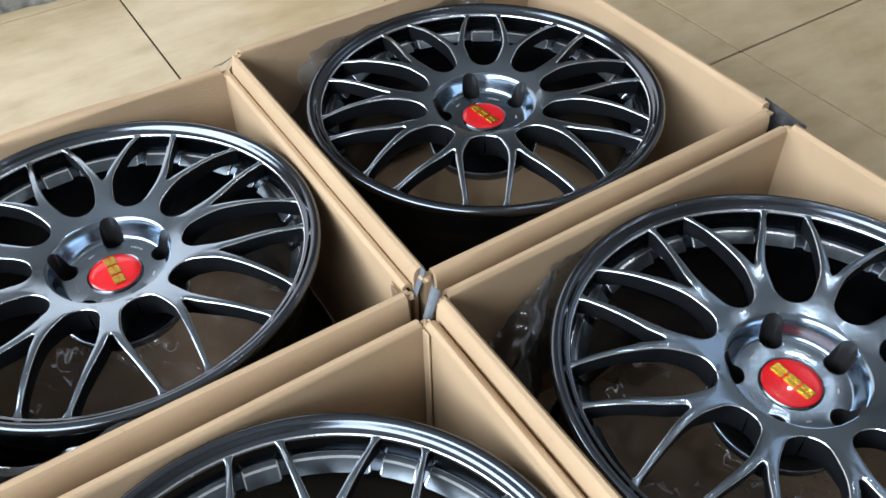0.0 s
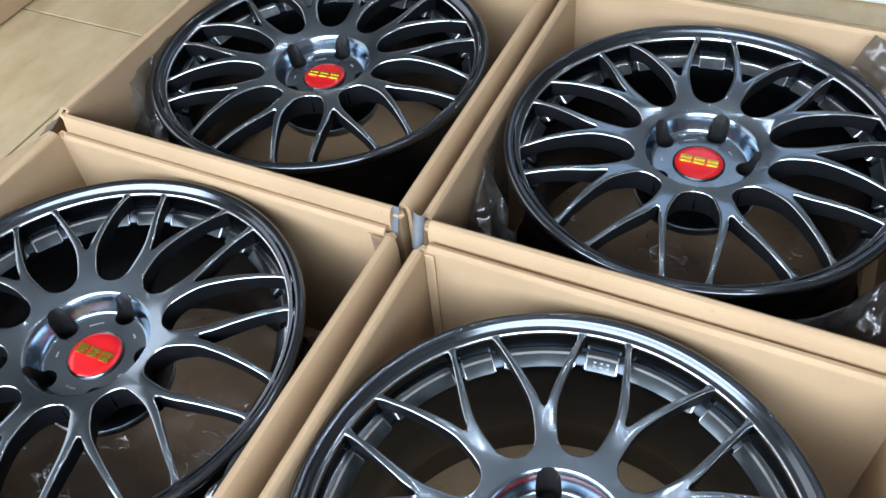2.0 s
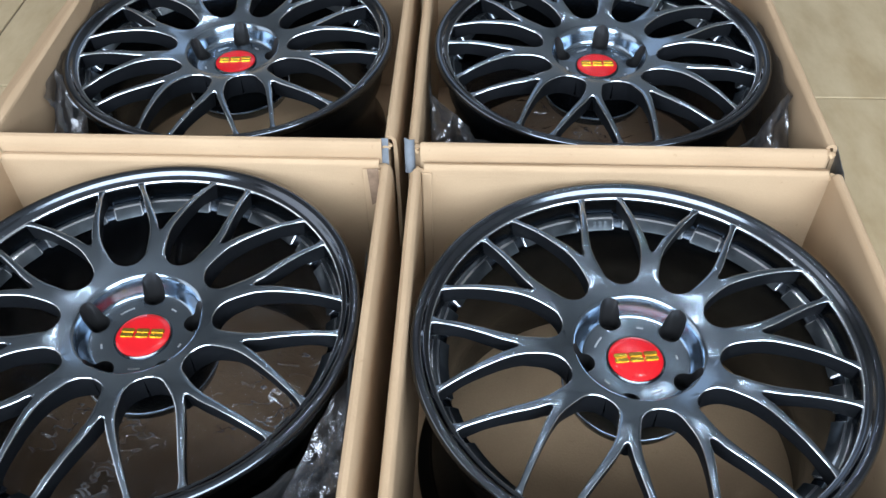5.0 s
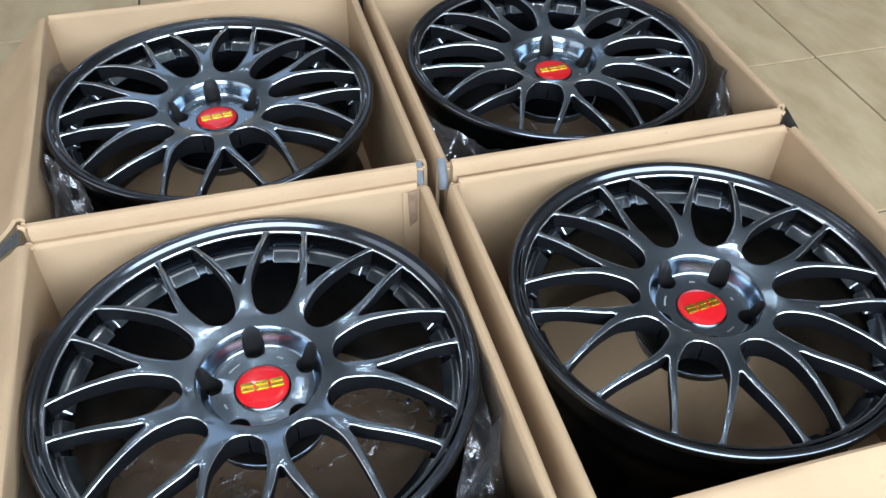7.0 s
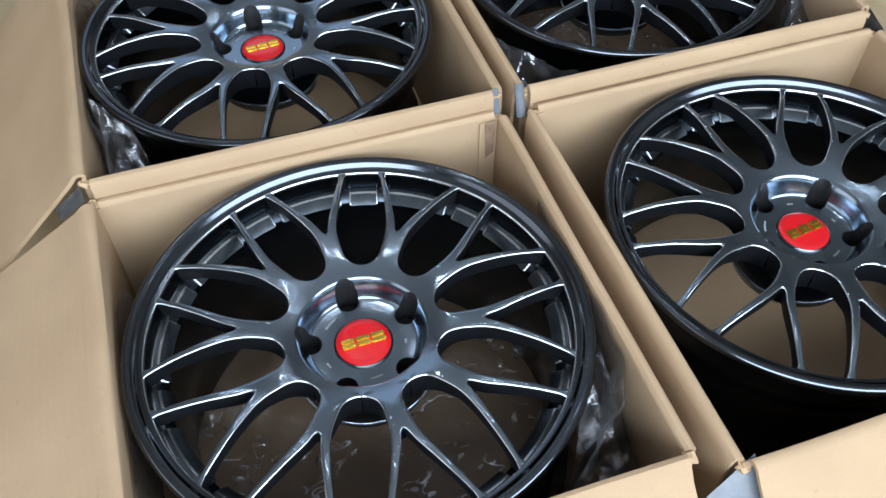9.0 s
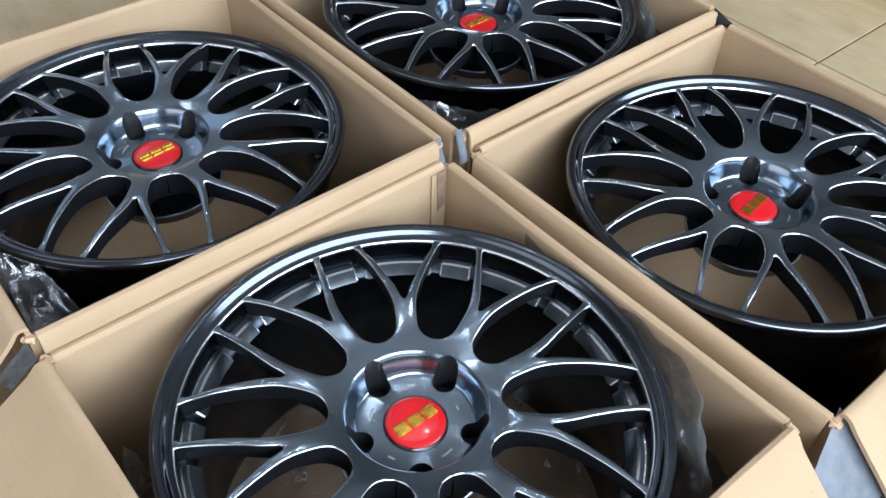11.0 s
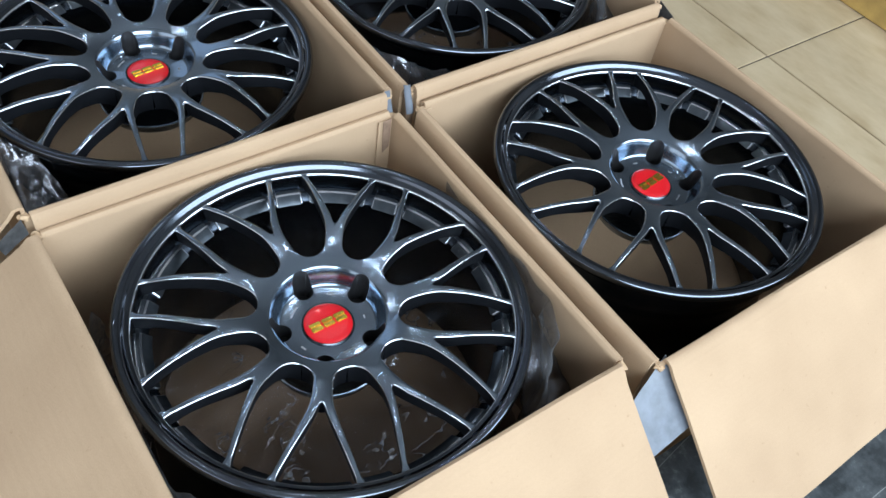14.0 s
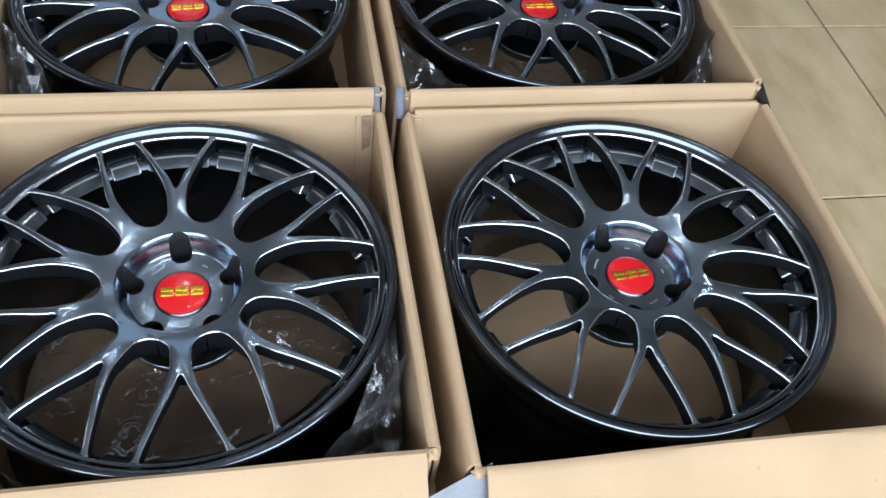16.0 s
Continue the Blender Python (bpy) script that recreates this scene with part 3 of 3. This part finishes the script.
# folded over the inner corners where the four cartons meet
tape([(-0.0225, 0.0015, 0.2955), (-0.0135, 0.0015, 0.2955), (-0.0130, -0.0120, 0.262), (-0.0215, -0.0120, 0.258)], TAPE, "grey-blue tape folded over a carton corner", 0.0008, 4.0)
tape([(0.0075, -0.0030, 0.3005), (0.0205, -0.0010, 0.2965), (0.0215, -0.0150, 0.2570), (0.0085, -0.0170, 0.2550)], TAPE, "pale grey-blue tape folded over a carton corner", 0.0006, 5.0, arch=-0.0045)
tape([(-0.0400, -0.0275, 0.268), (-0.0255, -0.0275, 0.269), (-0.0260, -0.0272, 0.214), (-0.0370, -0.0273, 0.206)], TAPE_BROWN, "brownish torn tape inside a carton corner", 0.0010, 6.0)
# at the outer ends of the gaps
tape([(-0.560, -0.024, 0.2645), (-0.528, -0.022, 0.2835), (-0.530, -0.002, 0.290), (-0.566, -0.004, 0.2640)], TAPE_DARK, "grey tape torn between two side flaps", 0.0014, 7.0)
tape([(-0.033, 0.538, 0.296), (0.036, 0.538, 0.292), (0.036, 0.540, 0.225), (-0.033, 0.540, 0.225)], TAPE_DARK, "dark tape closing the gap between two cartons", 0.0016, 8.0)
tape([(0.556, -0.036, 0.272), (0.556, 0.010, 0.288), (0.560, 0.010, 0.235), (0.560, -0.036, 0.235)], TAPE_DARK, "dark tape closing the gap between two cartons", 0.0016, 9.0)

# ---- film bags round and under the wheels ----


def bag(corners, bend, seed, label, nu=34, nv=26, mat=None):
    return tagged(new("film_bag", mesh_of(strip(corners, nu, nv, bend, seed, 0.0004), mat or FILM, True, 80)), label, "plastic film", "film bags")


def skirt(centre, a0, a1, r0, z0, z1, seed, label, lim):
    """Film pushed down round a wheel's barrel."""
    bm = bmesh.new()
    n, m = 44, 16
    rows = []
    for i in range(n + 1):
        a = radians(a0 + (a1 - a0) * i / n)
        row = []
        for k in range(m + 1):
            f = k / m
            z = z0 + (z1 - z0) * f
            q = Vector((math.cos(a) * 9, math.sin(a) * 9, z * 40 + seed))
            r = r0 + 0.014 * f * f + 0.012 * noise.noise(q) + 0.006 * noise.noise(q * 2.7)
            x = min(max(centre[0] + r * math.cos(a), lim[0]), lim[1])
            y = min(max(centre[1] + r * math.sin(a), lim[2]), lim[3])
            row.append(bm.verts.new((x, y, z + 0.012 * noise.noise(q * 0.7) * f)))
        rows.append(row)
    for i in range(n):
        for k in range(m):
            bm.faces.new((rows[i][k], rows[i + 1][k], rows[i + 1][k + 1], rows[i][k + 1]))
    bmesh.ops.solidify(bm, geom=bm.faces[:], thickness=0.0004)
    return tagged(new("film_bag", mesh_of(bm, FILM, True, 80)), label, "plastic film", "film bags")


UNDER = "clear crumpled polythene film on the carton bottom"
ROUND = "clear crumpled polythene bag pushed down beside a wheel"
bag([(-0.50, -0.50, 0.030), (-0.05, -0.50, 0.034), (-0.04, -0.05, 0.030), (-0.50, -0.05, 0.034)], 0.012, 1.5, UNDER, 60, 60, FILM_CLEAR)
bag([(0.06, 0.03, 0.034), (0.52, 0.03, 0.030), (0.52, 0.49, 0.034), (0.06, 0.49, 0.030)], 0.012, 2.5, UNDER, 60, 60, FILM_CLEAR)
skirt((-0.267, -0.272), 150, 272, 0.258, 0.12, 0.256, 12.5, ROUND, (-0.515, -0.026, -0.510, -0.026))
skirt((-0.267, -0.272), -80, 22, 0.259, 0.12, 0.264, 3.5, ROUND, (-0.515, -0.026, -0.510, -0.026))
skirt((-0.274, 0.257), 145, 222, 0.257, 0.10, 0.272, 4.5, ROUND, (-0.518, -0.023, 0.010, 0.518))
skirt((0.282, 0.251), 185, 250, 0.258, 0.10, 0.265, 5.5, ROUND, (0.029, 0.537, 0.008, 0.516))
skirt((0.282, 0.251), 290, 380, 0.258, 0.10, 0.268, 11.5, ROUND, (0.029, 0.537, 0.008, 0.516))
bag([(-0.120, -0.500, 0.15), (-0.034, -0.502, 0.16), (-0.030, -0.330, 0.246), (-0.046, -0.360, 0.240)], 0.007, 6.5, ROUND, 22, 22)
bag([(-0.512, 0.015, 0.13), (-0.430, 0.018, 0.13), (-0.476, 0.150, 0.250), (-0.514, 0.175, 0.272)], 0.008, 7.5, ROUND, 26, 22)
bag([(0.035, 0.012, 0.16), (0.110, 0.012, 0.15), (0.090, 0.080, 0.255), (0.036, 0.140, 0.262)], 0.010, 8.5, ROUND, 22, 22)
bag([(0.430, 0.012, 0.15), (0.530, 0.012, 0.17), (0.532, 0.150, 0.270), (0.480, 0.080, 0.255)], 0.012, 9.5, ROUND, 26, 24)
bag([(0.400, 0.470, 0.20), (0.510, 0.440, 0.21), (0.500, 0.465, 0.300), (0.440, 0.500, 0.305)], 0.012, 10.5, "whitish film bag sticking up in a carton corner", 20, 18, HAZE)

# ---- things standing on the floor round the cartons ----


def far_carton():
    box = thing("closed_carton", "plain brown cardboard carton standing on the tiles", "cardboard box", at=(-1.25, 0.406, 0.0))
    bm = block(-0.52, 0.0, 0.0, 0.52, 0.002, 0.30, 0.004)
    bmesh.ops.subdivide_edges(bm, edges=bm.edges[:], cuts=3, use_grid_fill=True)
    for v in bm.verts:
        v.co += Vector((noise.noise(v.co * 7), noise.noise(v.co * 7 + Vector((5, 0, 0))), 0)) * 0.006 * min(1, v.co.z * 8)
    part("body", bm, CARD, box)
    part("top_flap", block(-0.52, 0.0, 0.0, 0.257, 0.301, 0.305, 0.001), CARD, box)
    part("top_flap", block(-0.52, 0.0, 0.261, 0.52, 0.301, 0.305, 0.001), CARD, box)


far_carton()


def white_pack():
    pack = thing("white_package", "flat white printed package lying on the tiles", "package", at=(0.205, 1.075, 0.0))
    pack.rotation_euler.z = radians(3)
    part("body", block(0, 0.50, 0, 0.38, 0.001, 0.045, 0.004), WHITE, pack)
    part("print_line", block(0.015, 0.075, 0.135, 0.140, 0.0452, 0.0457), RED, pack, "thin red printed line")
    part("print_line", block(0.105, 0.28, 0.050, 0.054, 0.0452, 0.0457), DARKLINE, pack, "thin dark printed line")
    part("print_mark", block(0.14, 0.152, 0.095, 0.125, 0.0452, 0.0457), DARKLINE, pack, "small dark printed mark")


white_pack()


def timber_block():
    t = thing("timber_crate", "yellowish ridged timber crate standing on the tiles", "crate", at=(1.408, -0.20, 0.0))
    part("body", block(0, 0.45, 0, 0.55, 0.001, 0.090, 0.003), TIMBER, t)
    for k in range(16):
        part("slat", block(0.006 + k * 0.0275, 0.029 + k * 0.0275, 0.002, 0.548, 0.0905, 0.098, 0.003), TIMBER, t)


timber_block()


tagged(new("plastic_sheet", mesh_of(strip([(-0.30, -1.25, 0.010), (1.35, -1.25, 0.010), (1.35, -0.575, 0.010), (-0.30, -0.575, 0.010)], 70, 30, 0.005, 14.0), SHEET, True, 60)), "dark grey smeared plastic sheet spread on the tiles", "plastic sheet")


def wrapped_bundle():
    bm = bmesh.new()
    bmesh.ops.create_icosphere(bm, subdivisions=5, radius=1)
    for v in bm.verts:
        p = v.co.copy()
        q = Vector((max(-1, min(1, p.x * 1.4)) * 0.24, max(-1, min(1, p.y * 1.4)) * 0.24, max(0.0, p.z) * 0.16 + 0.001))
        if p.z > 0:
            q += p * (0.020 * noise.noise(p * 5) + 0.012 * noise.noise(p * 13))
            q.z = max(q.z, 0.001)
        v.co = q + Vector((-1.69, -0.16, 0))
    return tagged(new("wrapped_parcel", mesh_of(bm, GREY, True, 60)), "grey mottled parcel wrapped in crumpled plastic", "parcel")


wrapped_bundle()

# ---- small round lamps on the ceiling ----
GLOW = bpy.data.materials.new("lamp_glow")
GLOW.use_nodes = True
GLOW.node_tree.nodes["Principled BSDF"].inputs["Emission Color"].default_value = (0.90, 0.95, 1.0, 1)
GLOW.node_tree.nodes["Principled BSDF"].inputs["Emission Strength"].default_value = 105.0
lamp_glow = mesh_of(lathe([(0.0001, -0.030), (0.030, -0.028), (0.045, -0.018), (0.050, -0.004), (0.0001, -0.004)], 24), GLOW)
lamp_ring = mesh_of(lathe([(0.050, -0.014), (0.060, -0.014), (0.066, 0.0), (0.050, 0.0)], 24), WHITE)
for x, y in ((-0.38, 0.95), (0.25, 0.75), (1.0, 0.80), (-0.60, 2.3), (0.90, 2.4)):
    lamp = thing("ceiling_lamp", "small round white ceiling lamp, lit", "lamp", "ceiling lamps", (x, y, TOP - 0.001))
    part("bulb", lamp_glow, GLOW, lamp, "glowing round bulb")
    part("ring", lamp_ring, WHITE, lamp)

# ---- floor tiles, each a piece of its own ----
TX, TY = 0.4905, 0.4955
tile_bm = block(-TX / 2 + 0.0023, TX / 2 - 0.0023, -TY / 2 + 0.0023, TY / 2 - 0.0023, -0.009, 0.0, 0.0012, 1)
tile_mesh = mesh_of(tile_bm, TILE, False)
for i in range(-10, 6):
    for j in range(-6, 9):
        x, y = 1.044 + TX * (i - 0.5), 0.0185 + TY * (j - 0.5)
        if X0 < x < X1 and Y0 < y < Y1:
            ob = new("tile", tile_mesh)
            ob.location = (x, y, 0.0)
            ob.parent = floor
